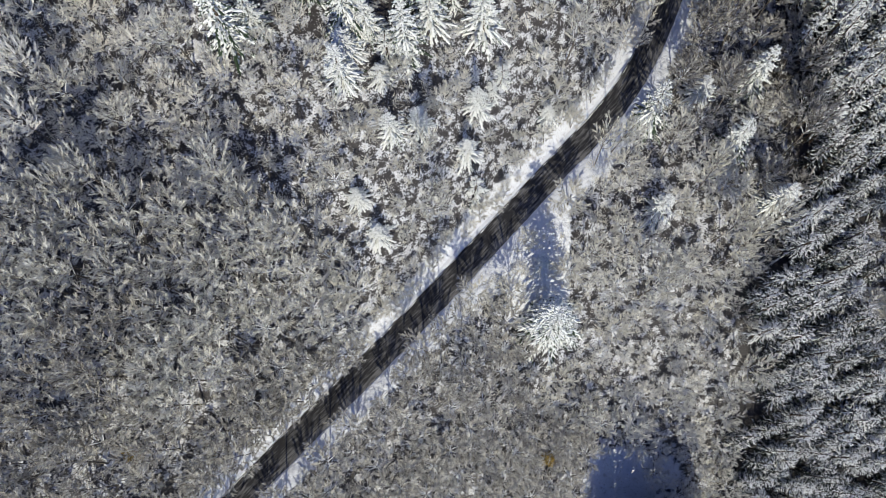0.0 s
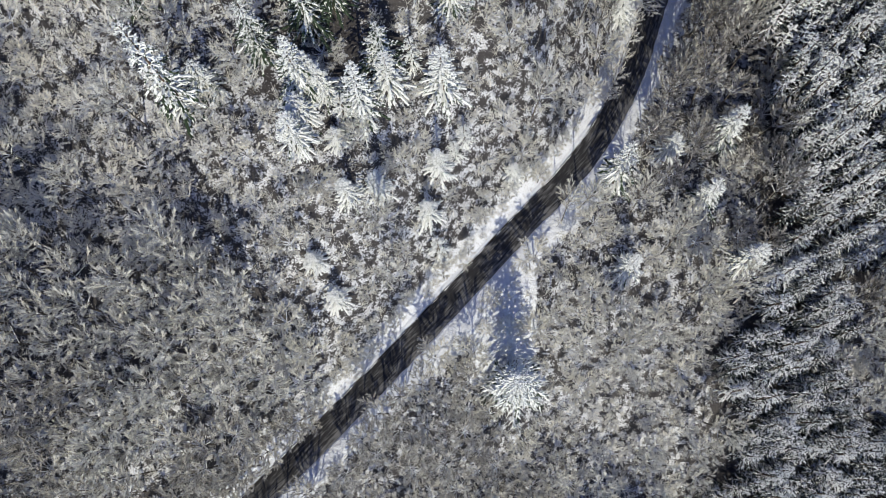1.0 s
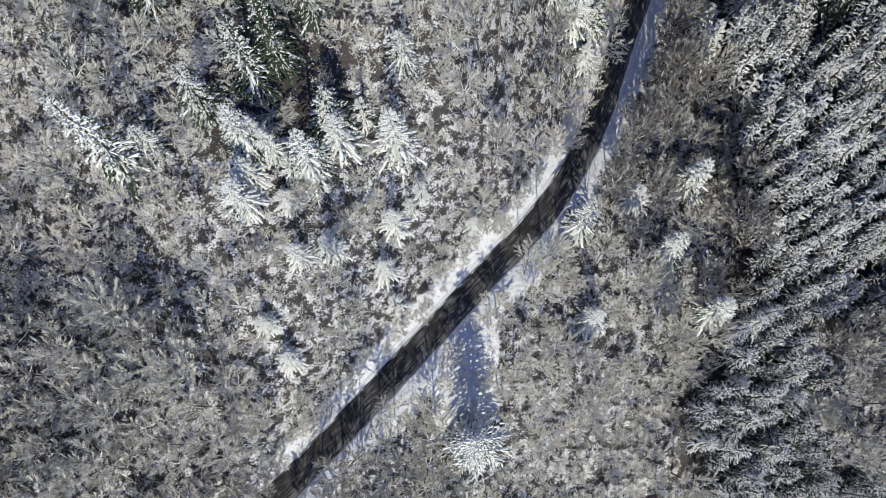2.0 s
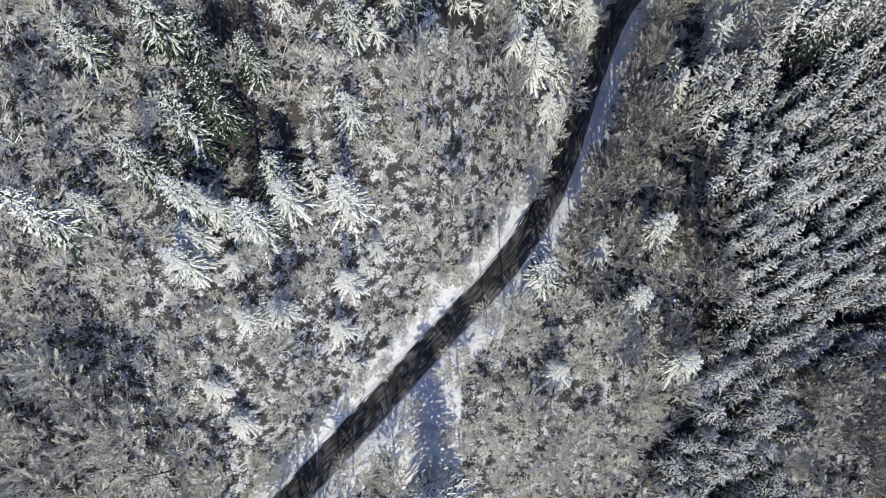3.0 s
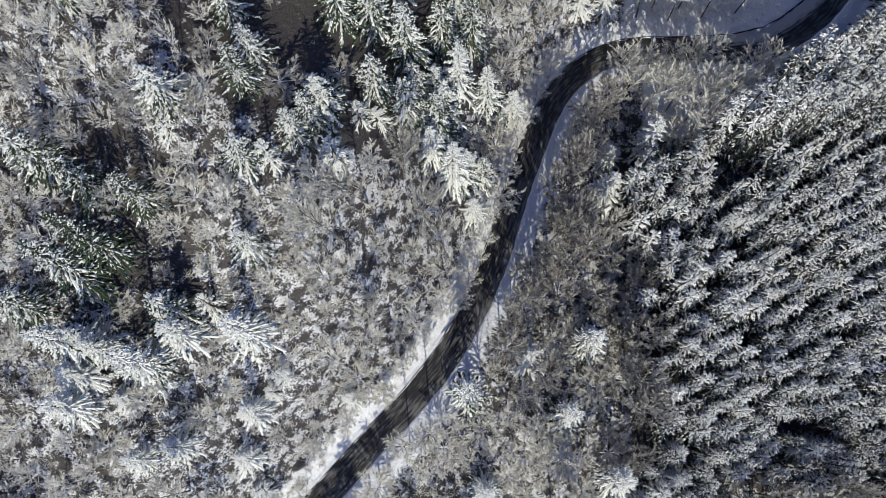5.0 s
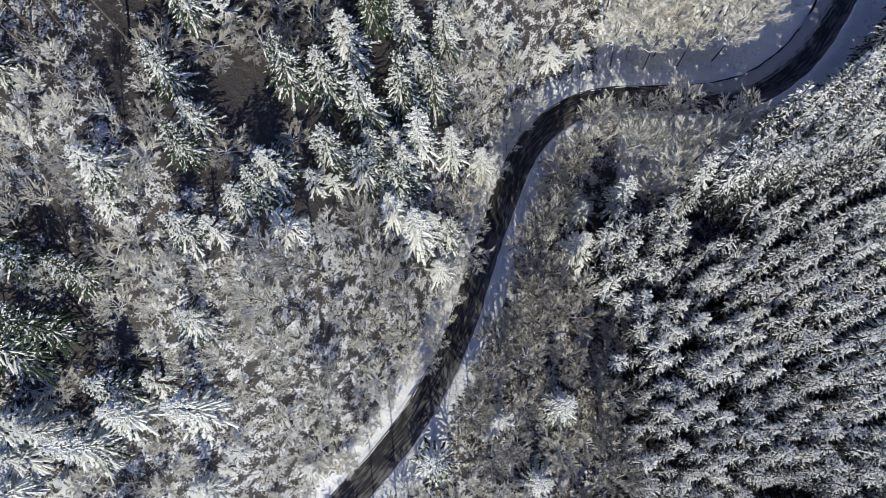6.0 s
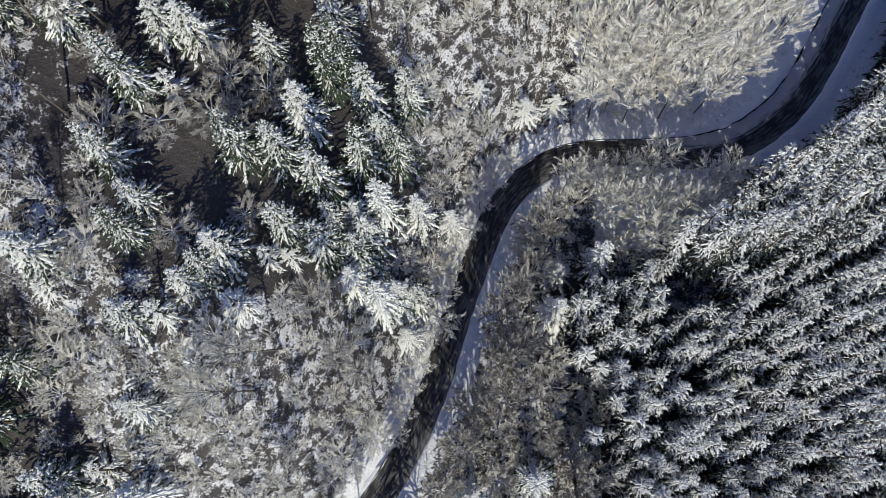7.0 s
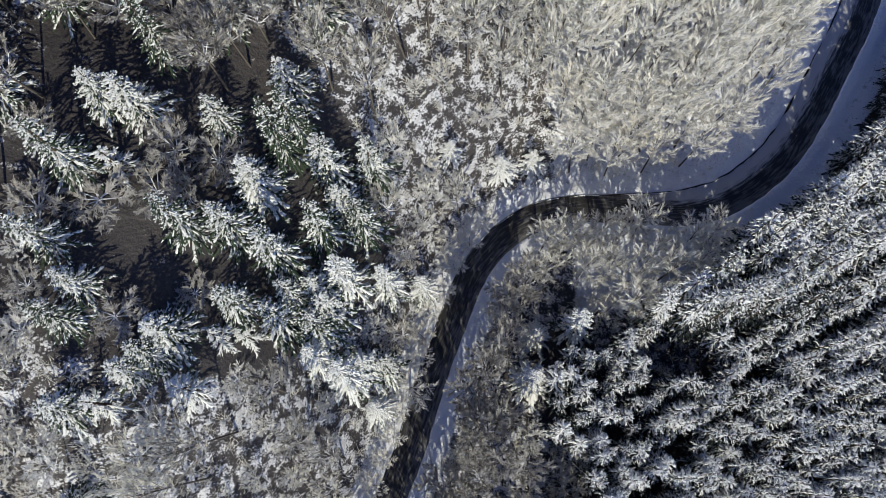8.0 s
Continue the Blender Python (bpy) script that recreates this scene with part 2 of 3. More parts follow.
road = new("road", ribbon("road", [3.4, 2.2, 1.5, 0.8, 0, -0.8, -1.5, -2.2], [-0.03, -0.02, 0.01, 0.025, 0.03, 0.025, 0.01, -0.02], M_ASPHALT, uv=True))
tagged(road, "narrow dark wet asphalt road with snow streaks", "road", kind="structure")
bank_l = new("snow_bank", ribbon("snow_bank", [3.6, 2.9, 2.5, 2.1, 1.82, 1.75], [-0.02, 0.1, 0.15, 0.11, 0.05, -0.1], M_BANK, [0.3, 0.3, 0.25, 0.15, 0.16, 0.16], 2.0, shift=1.3))
tagged(bank_l, "low ploughed snow bank along the uphill road edge", "snow bank", kind="structure")
bank_r = new("snow_bank", ribbon("snow_bank", [-1.75, -1.82, -2.1, -2.6, -3.2, -4.2], [-0.1, 0.05, 0.1, 0.16, 0.12, -0.05], M_BANK, [0.16, 0.16, 0.15, 0.22, 0.28, 0.28], 5.0))
tagged(bank_r, "low ploughed snow bank along the downhill road edge", "snow bank", kind="structure")




def soil_edge():
    """Broken line of bared soil where the plough cut the snow of the bend."""
    v, f = [], []
    for p, n, a in zip(ROAD, ROAD_N, ROAD_S):
        if 20 < a < 285:
            bend = float(ease(a, 209, 222))
            w = (0.09 + 0.08 * bend) * max(0.0, noise.fractal((a * 0.35, 2.0, 9.0), 1.0, 2.0, 3) + 0.45)
            o = 1.86 + 1.3 * bend + 0.12 * noise.noise((a * 0.6, 4.0, 1.0))
            for u, z in ((-w, 0.03), (0, 0.14), (w, 0.16)):
                v.append((p[0] + n[0] * (o + u), p[1] + n[1] * (o + u), z))
    return mesh_from("soil_edge", v, [tuple(reversed(q)) for q in grid_faces(len(v) // 3, 3)], M_SOIL)


tagged(new("soil_edge", soil_edge()), "broken line of dark bared soil beside the ploughed bend", "road edge", kind="structure")

# ---------------------------------------------------------------- trees
class Soup:
    """Collects tapered pieces into one mesh."""

    def __init__(self):
        self.v, self.f, self.slot, self.slots = [], [], 0, []

    def spike(self, base, tip, width, roof=1.0):
        """A tapered three-sided spray: a ridge on top and a flat underside."""
        base, tip = Vector(base), Vector(tip)
        ax = (tip - base).normalized()
        side = ax.cross(Vector((0, 0, 1)))
        side = side.normalized() if side.length > 0.05 else Vector((1, 0, 0))
        top = side.cross(ax)
        i = len(self.v)
        self.v += [base - side * width, base + side * width, base + top * width * roof, tip]
        self.f += [(i + 1, i + 3, i + 2), (i + 2, i + 3, i), (i, i + 3, i + 1)]

    def sliver(self, base, tip, across):
        """The finest twig."""
        i = len(self.v)
        self.v += [base - across, base + across, tip]
        self.f.append((i, i + 1, i + 2))

    def blade(self, pts, widths, roof=0.7):
        """A bent limb of roof-shaped section through pts."""
        i0 = len(self.v)
        pts = [Vector(p) for p in pts]
        for k, (p, w) in enumerate(zip(pts, widths)):
            ax = (pts[min(k + 1, len(pts) - 1)] - pts[max(k - 1, 0)]).normalized()
            side = ax.cross(Vector((0, 0, 1)))
            side = side.normalized() if side.length > 0.05 else Vector((1, 0, 0))
            top = side.cross(ax)
            if k == len(pts) - 1:
                self.v.append(p)
            else:
                self.v += [p - side * w, p + side * w, p + top * w * roof]
        for k in range(len(pts) - 1):
            a, b = i0 + 3 * k, i0 + 3 * k + 3
            for u, v in ((1, 2), (2, 0), (0, 1)):
                if k == len(pts) - 2:
                    self.f.append((a + u, b, a + v))
                else:
                    self.f.append((a + u, b + u, b + v, a + v))

    def tube(self, pts, radii, sides=6):
        i0 = len(self.v)
        for k, (p, r) in enumerate(zip(pts, radii)):
            for j in range(sides):
                a = 2 * math.pi * j / sides
                self.v.append(Vector(p) + Vector((r * math.cos(a), r * math.sin(a), 0)))
        for k in range(len(pts) - 1):
            for j in range(sides):
                a, b = i0 + k * sides, i0 + k * sides + sides
                self.f.append((a + j, a + (j + 1) % sides, b + (j + 1) % sides, b + j))

    def use(self, slot):
        """From here on the faces take that material slot."""
        self.slots += [self.slot] * (len(self.f) - len(self.slots))
        self.slot = slot

    def mesh(self, name, material, second=None):
        me = mesh_from(name, self.v, self.f, material)
        if second:
            self.use(0)
            me.materials.append(second)
            me.polygons.foreach_set("material_index", self.slots)
        return me


def bare_tree_meshes(rng, height, radius, twigs, bark, twig_mat, fat=1.0):
    """A leafless tree: a trunk, limbs that spread to a dome, side branches along them, and fans of fine frosted twigs."""
    wood, crown = Soup(), Soup()
    lean = Vector((rng.uniform(-0.5, 0.5), rng.uniform(-0.5, 0.5), 0))
    heart = lean + Vector((0, 0, height * 0.62))
    wood.tube([(0, 0, -0.8), (0, 0, 0), tuple(lean * 0.5 + Vector((0, 0, height * 0.45))), tuple(lean + Vector((0, 0, height * 0.86)))],
              [0.17, 0.13, 0.08, 0.02], 5)
    limbs, squash = 12, (rng.uniform(0.8, 1.0), rng.uniform(0.8, 1.0))
    for i in range(limbs):
        rr = math.sqrt((i + 0.6) / limbs) * rng.uniform(0.88, 1.1)
        az = i * 2.39996 + rng.gauss(0, 0.2)
        o = Vector((math.cos(az) * squash[0], math.sin(az) * squash[1], 0))
        z0 = height * (0.66 - 0.24 * rr)
        p0 = lean * (z0 / height) + Vector((0, 0, z0))
        p2 = lean + o * radius * rr * 0.86 + Vector((0, 0, height * (0.99 - 0.2 * rr * rr) - rng.random() * 1.3))
        p1 = p0.lerp(p2, 0.5) + o * 0.45 * rr - Vector((0, 0, 0.25))
        wood.blade([p0, p1, p2], [0.06, 0.035, 0.0], 1.2)
        for b in range(5):
            u = 0.34 + 0.66 * (b + rng.random()) / 5
            base = p0.lerp(p1, 2 * u) if u < 0.5 else p1.lerp(p2, 2 * u - 1)
            along = (p2 - p1).normalized()
            side = along.cross(Vector((0, 0, 1)))
            side = side.normalized() if side.length > 0.05 else Vector((1, 0, 0))
            d = along * 0.75 + side * (1 if b % 2 else -1) * rng.uniform(0.35, 0.95) * (1.15 - 0.5 * u) + o * 0.35 + Vector((0, 0, rng.uniform(0.0, 0.4)))
            d.normalize()
            ln = radius * rng.uniform(0.3, 0.5) * (1.15 - 0.35 * u)
            crown.spike(base, base + d * ln, 0.04 * fat)
            for k in range(twigs):
                v = 0.08 + 0.92 * (k + rng.random()) / twigs
                q = base + d * ln * v
                t = (d + Vector((rng.gauss(0, 0.42), rng.gauss(0, 0.42), rng.gauss(0.05, 0.3)))).normalized()
                face = ((q - heart).normalized() * 0.6 + Vector((rng.gauss(0, 0.28), rng.gauss(0, 0.28), 0.6))).normalized()
                across = t.cross(face)
                if across.length > 0.05:
                    crown.sliver(q, q + t * rng.uniform(0.4, 0.85) * (1.2 - 0.5 * v), across.normalized() * rng.uniform(0.04, 0.068) * fat)
    return wood.mesh("trunk", bark), crown.mesh("crown", twig_mat)


def spruce_meshes(rng, height, radius, whorls, arms, bark, needles, thick=1.0, bare=0.12, full=True, taper=0.92, low=None, pairs=3, reach=0.36, stem=0.8):
    """A spruce: straight stem and whorls of drooping boughs; along each bough, in pairs, plump fingers of snow-laden twigs with dark gaps between."""
    wood, crown = Soup(), Soup()
    wood.tube([(0, 0, -1.0), (0, 0, 0), (0, 0, height * 0.6), (0, 0, height * 0.97)], [0.3, 0.26, 0.14, 0.02])
    for i in range(whorls):
        f = (i + rng.uniform(-0.3, 0.3)) / whorls
        z = height * (bare + (0.985 - bare) * f)
        ln0 = radius * (1 - f) ** taper + 0.3
        crown.use(1 if low and f < 0.36 else 0)
        n = max(4, int(arms * (0.55 + 0.45 * (1 - f)) + 0.5))
        ph = rng.random() * 6.28
        for j in range(n):
            az = ph + 2 * math.pi * (j + rng.uniform(-0.25, 0.25)) / n
            ln = ln0 * rng.uniform(0.66, 1.18)
            o = Vector((math.cos(az), math.sin(az), 0))
            lift = 0.72 * f - 0.30 + rng.uniform(-0.08, 0.08)
            p0 = Vector((0, 0, z))
            p1 = p0 + o * ln * 0.55 + Vector((0, 0, ln * (lift * 0.55 + 0.07)))
            p2 = p0 + o * ln + Vector((0, 0, ln * (lift - 0.30) - 0.05))
            w = thick * (0.068 + 0.020 * ln)
            crown.blade([p0, p1, p1.lerp(p2, 0.8), p2] if full else [p0, p1.lerp(p2, 0.5), p2], [w * stem * 0.5, w * stem, w * stem * 0.95, 0] if full else [w * 0.45, w, 0], 0.9)
            m = max(2, min(pairs, int(ln / 0.6) + 1))
            for k in range(2 * m):
                sg = 1 if k % 2 else -1
                u = 0.22 + 0.68 * (k // 2 + rng.random()) / m
                b = p0.lerp(p1, u / 0.55) if u < 0.55 else p1.lerp(p2, (u - 0.55) / 0.45)
                a2 = az + sg * (0.78 - 0.28 * u + rng.uniform(-0.16, 0.16))
                l2 = (0.2 + reach * ln * (1.05 - 0.72 * u)) * rng.uniform(0.75, 1.25)
                end = b + Vector((math.cos(a2), math.sin(a2), lift - 0.34 + rng.uniform(-0.14, 0.14))) * l2
                if full and f > 0.45:
                    crown.blade([b, b.lerp(end, 0.74) + Vector((0, 0, 0.05)), end], [w * 0.45, w, 0], 0.9)
                else:
                    crown.spike(b, end, w * 0.9, 0.9)
    crown.spike((0, 0, height * 0.96), (0, 0, height * 1.0), 0.07)
    return wood.mesh("trunk", bark), crown.mesh("crown", needles, low)


def make_tree(name, meshes, m, label, category, group):
    e = new(name)
    e.empty_display_size = 0.5
    part("trunk", meshes[0], e)
    part("crown", meshes[1], e)
    e.matrix_basis = m
    return tagged(e, label, category, group)


def standing(x, y, sx, sz, rng, tilt=2.5):
    return (Matrix.Translation((x, y, ground_z(x, y) - 0.1)) @ Euler((radians(rng.gauss(0, tilt)), radians(rng.gauss(0, tilt)), rng.random() * 6.28)).to_matrix().to_4x4()
            @ Matrix.Diagonal((sx, sx, sz, 1)))


rng = random.Random(7)
BARE_H, BARE_R = 14.0, 3.5
BARE = [bare_tree_meshes(rng, BARE_H, BARE_R, 22, M_BARK, M_TWIG) for _ in range(6)]
GREY = [bare_tree_meshes(rng, BARE_H, BARE_R, 22, M_BARK, M_TWIG_GREY) for _ in range(4)]
BROWN = [bare_tree_meshes(rng, BARE_H, BARE_R, 27, M_BARK, M_TWIG_BROWN, 1.25) for _ in range(4)]
WHITE = [bare_tree_meshes(rng, BARE_H, BARE_R, 22, M_BARK, M_TWIG_WHITE, 1.15) for _ in range(4)]
SNOWY = [bare_tree_meshes(rng, BARE_H, 3.7, 27, M_BARK, M_TWIG_WHITE, 1.25) for _ in range(4)]
TALL = [spruce_meshes(rng, 26.0, 3.3, 16, 9, M_SPRUCE_BARK, M_NEEDLE, 1.05, pairs=3, reach=0.22, stem=1.15) for _ in range(4)]
OLD = spruce_meshes(rng, 24.0, 3.9, 23, 10, M_SPRUCE_BARK, M_NEEDLE_WHITE, 1.2, 0.12, True, 0.8, pairs=4)
LADEN = [spruce_meshes(rng, 26.0, 3.3, 15, 8, M_SPRUCE_BARK, M_NEEDLE_WHITE, 1.15, pairs=3, reach=0.24, stem=1.15) for _ in range(3)]
SMALL = [spruce_meshes(rng, 12.0, 2.1, 8, 5, M_SPRUCE_BARK, M_NEEDLE_WHITE, 1.1, 0.08, pairs=3) for _ in range(3)]
YOUNG = [spruce_meshes(rng, 15.0, 1.8, 10, 6, M_SPRUCE_BARK, M_YOUNG, 1.15, 0.38, False, 0.8, M_YOUNG_LOW, 2, 0.3) for _ in range(5)]
BIG = [spruce_meshes(rng, 16.0, 2.3, 12, 6, M_SPRUCE_BARK, M_DUSTED, 1.05, 0.2, False, 0.8, M_DUSTED, 2) for _ in range(4)]
EDGE = [spruce_meshes(rng, 16.0, 2.5, 15, 8, M_SPRUCE_BARK, M_YOUNG, 1.3, 0.08, False, 0.75, M_YOUNG_LOW, 2) for _ in range(3)]

# tips of the single spruces: x, y, height above the road
LOWER = [(-28.6, 45.9, 48.6), (-14.9, 48.6, 39.4), (-12.2, 48.1, 33.4), (-7.8, 46.5, 37.4), (-4.8, 49.8, 32.7), (-2.1, 53.2, 28.2), (1.8, 50.2, 33.4),
         (-15.7, 42.3, 33.7), (-11.1, 43.2, 30.6), (-14.6, 29.3, 24.8), (-12.3, 25.4, 22.2), (-9.9, 36.8, 26.6), (-6.3, 38.1, 24.7), (1.1, 42, 21.4),
         (-0.4, 36.7, 21.2), (0.8, 32.7, 12.2), (4.3, 45.8, 18.7), (10.9, 43.9, 15.6), (3, 44.3, 20.6), (-15.2, 45.5, 38.6), (-13.7, 49, 34.4)]
VALLEY = [(34, 48.9, 17.2), (41.9, 50.7, 13.9), (26, 44.2, 17.9), (39, 41.5, 10.3), (27.8, 32, 14), (45.7, 33.2, 6.8), (10, 23.4, 4.5),
          (50.7, 77.7, 14.9), (46, 77, 11.3), (45, 71.2, 11.6), (69, 83.7, 12.5), (41.6, 51.4, 17.2)]
UPPER = [(-11.1, 58, 45.9), (-7.2, 62.9, 44.4), (-14.1, 55.6, 43.7), (-19.4, 52.3, 45.8), (-17.6, 67, 43.5), (-12.2, 64, 43.7), (-4.2, 69.6, 41.7),
         (3.1, 67, 42.6), (8, 70.4, 42.6), (11.6, 69, 35.4), (3.9, 88, 51.8), (6.8, 88.6, 43.7), (2.3, 81, 53.5), (18.1, 88.3, 45.4), (15.9, 83.7, 47.9),
         (12.7, 83.2, 47), (24.2, 91.6, 38.7), (28.4, 92.2, 36.7), (4.3, 77.5, 46.7), (3.3, 74.4, 46.9), (10.7, 73.9, 45), (16, 76.9, 42.5)]
MIDDLE = [(19.5, 82, 43), (20.5, 92.1, 45.6), (22, 93.6, 44.6), (25.1, 88.3, 36.1), (23.3, 85.2, 40.7), (19.4, 76.1, 36.1), (20.5, 78.6, 35.8),
          (22.6, 79.7, 33.4), (23.5, 77.9, 31.1), (28, 73, 19.3), (9, 93.6, 47.2), (26.8, 86.7, 33.2), (5.4, 67.5, 40.4), (9.7, 71.8, 41.1),
          (16.1, 74.4, 30.5), (14.2, 74, 33.7), (22.6, 75.6, 31.4), (-8, 45, 30.9), (-10.2, 46.4, 33)]
ROADSIDE = [(21.8, 73, 25.4), (24.4, 71.2, 24.1), (26.3, 72.7, 23.8), (27, 68.1, 20.5), (36.3, 97, 20.1), (42.2, 97.2, 16.2), (46.3, 98.4, 12.2),
            (21.5, 75.6, 30.6), (25.3, 81, 30.3), (29, 81.8, 31.1), (32.4, 82.3, 23.9)]
LONE = (11.2, 14.6, 15.5)                                           # the broad old spruce below the road
taken, singles = [(11.2, 14.6, 5.0), (62.3, 89.7, 2.4)], []


def put(store, name, key, meshes, m, label, category, group):
    if key in store:
        return copy_thing(store[key], m)
    store[key] = make_tree(name, meshes, m, label, category, group)
    return store[key]


made = {}
for stand in (LOWER, VALLEY, UPPER, MIDDLE, ROADSIDE):
    for x, y, tip in stand:
        h = max(5.0, tip - ground_z(x, y) + 0.1)
        r = max(1.9, min(2.9, 0.8 + 0.14 * h)) * rng.uniform(0.9, 1.12)
        if h > 9.0 and (stand is LOWER or stand is ROADSIDE or stand is VALLEY):
            i = rng.randrange(len(LADEN))
            put(made, "spruce_tree", ("laden", i), LADEN[i], standing(x, y, r / 3.1, h / 26.0, rng, 0.8),
                "spruce laden with thick white snow", "spruce tree", "spruces on the hillside")
        elif h > 11.5:
            i = rng.randrange(len(TALL))
            put(made, "spruce_tree", ("tall", i), TALL[i], standing(x, y, r / 3.1, h / 26.0, rng, 0.8),
                "tall dark green spruce with snow-laden drooping boughs", "spruce tree", "spruces on the hillside")
        else:
            i = rng.randrange(len(SMALL))
            put(made, "small_spruce", ("small", i), SMALL[i], standing(x, y, r / 2.1, h / 12.0, rng, 0.8),
                "small spruce with thick white snow on its boughs", "spruce tree", "small spruces among the bare trees")
        taken.append((x, y, r * 0.5 + (2.4 if x > 34 and stand is ROADSIDE else 1.2)))
        singles.append((x, y, h))


put(made, "spruce_tree", ("old", 0), OLD, standing(LONE[0], LONE[1], 1.2, (LONE[2] - ground_z(*LONE[:2])) / 24.0, rng, 0.5),
    "broad old spruce with snowy boughs standing alone", "spruce tree", "spruces on the hillside")

for n in range(22):                                                 # a close belt of unseen spruces, added to shade the clearing
    i = n % len(EDGE)
    put(made, "spruce_tree", ("belt", i), EDGE[i], standing(20.0 + 1.55 * (n // 2) + (n % 2) * 0.8, -16.4 - 2.6 * (n % 2), 1.1, rng.uniform(17.0, 23.0) / 16.0, rng, 0.8),
        "tall dark green spruce dusted with snow, unseen, shades the clearing", "spruce tree", "spruces on the hillside")



def scatter(x0, x1, y0, y1, gap, keep, rng):
    """Places at about even gaps where keep allows, as (x, y)."""
    cells, out = {}, []
    for _ in range(int((x1 - x0) * (y1 - y0) / gap**2 * 14)):
        x, y = rng.uniform(x0, x1), rng.uniform(y0, y1)
        cx, cy = int(x // gap), int(y // gap)
        if any((x - a)**2 + (y - b)**2 < gap * gap for i in (-1, 0, 1) for j in (-1, 0, 1) for a, b in cells.get((cx + i, cy + j), ())):
            continue
        cells.setdefault((cx, cy), []).append((x, y))
        out.append((x, y))
    d, s = road_place([p[0] for p in out], [p[1] for p in out])
    return [(x, y, dd, ss) for (x, y), dd, ss in zip(out, d, s) if keep(x, y, dd, ss) and not any((x - a)**2 + (y - b)**2 < r * r for a, b, r in taken)]


for x, y, d, s in scatter(-8, 27, 93, 126, 5.6, lambda x, y, d, s: True, rng) + scatter(-34, 4, 48, 86, 10.5, lambda x, y, d, s: x + 34 > (y - 48) * 0.4 - 4, rng):
    h = rng.uniform(14, 20)
    i = rng.randrange(len(TALL))
    r = rng.uniform(2.2, 3.0)
    put(made, "spruce_tree", ("tall", i), TALL[i], standing(x, y, r / 3.1, h / 26.0, rng, 0.8),
        "tall dark green spruce with snow-laden drooping boughs", "spruce tree", "spruces on the hillside")
    taken.append((x, y, r * 0.5 + 1.0))


def in_wood(x, y):
    """The stretch of hillside whose trees are built."""
    west = float(np.interp(y, [-26, 55, 122], [-61, -63, -24]))
    east = float(np.interp(y, [-26, -10, 22, 56, 130], [76, 80, 88, 97, 108]))
    return west < x < east and -22 < y < 124


def edge_x(y):
    """Western edge of the spruce plantation."""
    return float(np.interp(y, [-60, 5, 20, 32, 45, 60, 70, 78, 79], [44, 43, 43, 49, 50.5, 49.5, 46.5, 47, 62])) + 3.2 * noise.noise((y * 0.17, 2.0, 6.0))


def in_plantation(x, y, d, s):
    if d > -8.0 + 1.8 * float(ease(s, 214, 222)) or x < edge_x(y) or not in_wood(x, y):
        return False
    if 72 < y < 92 and 53 < x < 50 + (y - 72) * 1.4:               # bare trees in the bend
        return False
    if (x - 62.5) ** 2 / 4.5 ** 2 + (y - 74) ** 2 / 3.2 ** 2 < 1:     # gap where trees are missing
        return False
    if 62 < x < 84 and 10 < y < 32:                                   # hollow with bare trees
        return False
    return True


def big_here(y, d, s):
    """Older, broader spruces: low on the slope and along the bend's verge."""
    return y < 40 or (s > 212 and d > -17)


edge_trees = scatter(60, 106, 70, 125, 1.75, lambda x, y, d, s: s > 212 and -15 < d and in_plantation(x, y, d, s), rng)
taken += [(p[0], p[1], 1.9) for p in edge_trees]


def planted(y0, y1, row_gap, gap, rng):
    """Trees planted in rows that climb the slope, as scatter() gives them."""
    ux, uy = math.cos(radians(28)), math.sin(radians(28))
    out = []
    for i in range(-60, 60):
        for j in range(-110, 110):
            a, b = j * gap + rng.gauss(0, 0.24 * gap) + (i % 2) * gap * 0.5, i * row_gap + rng.gauss(0, 0.17 * row_gap)
            x, y = 80 + a * ux - b * uy, 40 + a * uy + b * ux
            if 40 < x < 128 and y0 < y < y1 and rng.random() > 0.06:
                out.append((x, y))
    d, s = road_place([p[0] for p in out], [p[1] for p in out])
    return [(x, y, dd, ss) for (x, y), dd, ss in zip(out, d, s) if in_plantation(x, y, dd, ss) and not any((x - a)**2 + (y - b)**2 < r * r for a, b, r in taken)]


plantation = edge_trees + planted(-45, 40, 3.2, 2.3, rng) + planted(40, 125, 2.35, 1.75, rng)
plantation.sort(key=lambda p: math.hypot(p[0] - 58, (p[1] - 52) * 0.7))
rest, rest_big = [], []
for n, (x, y, d, s) in enumerate(plantation):
    h, wide = rng.uniform(13.0, 17.0) + (3.0 if s > 212 and d > -17 else -2.0 if y < 40 else 0.5), rng.uniform(0.76, 1.1)
    m = standing(x, y, wide, h / 15.0, rng, 1.0)
    kinds, key = (EDGE, "edge") if s > 212 and d > -15 else (BIG, "big") if big_here(y, d, s) else (YOUNG, "young")
    i = rng.randrange(len(kinds))
    if n < 300:
        put(made, "plantation_spruce", (key, i), kinds[i], m, "slender young spruce dusted with snow in a dense plantation", "spruce tree", "spruces of the plantation")
    else:
        (rest_big if key == "big" else rest).append((kinds[i], m))


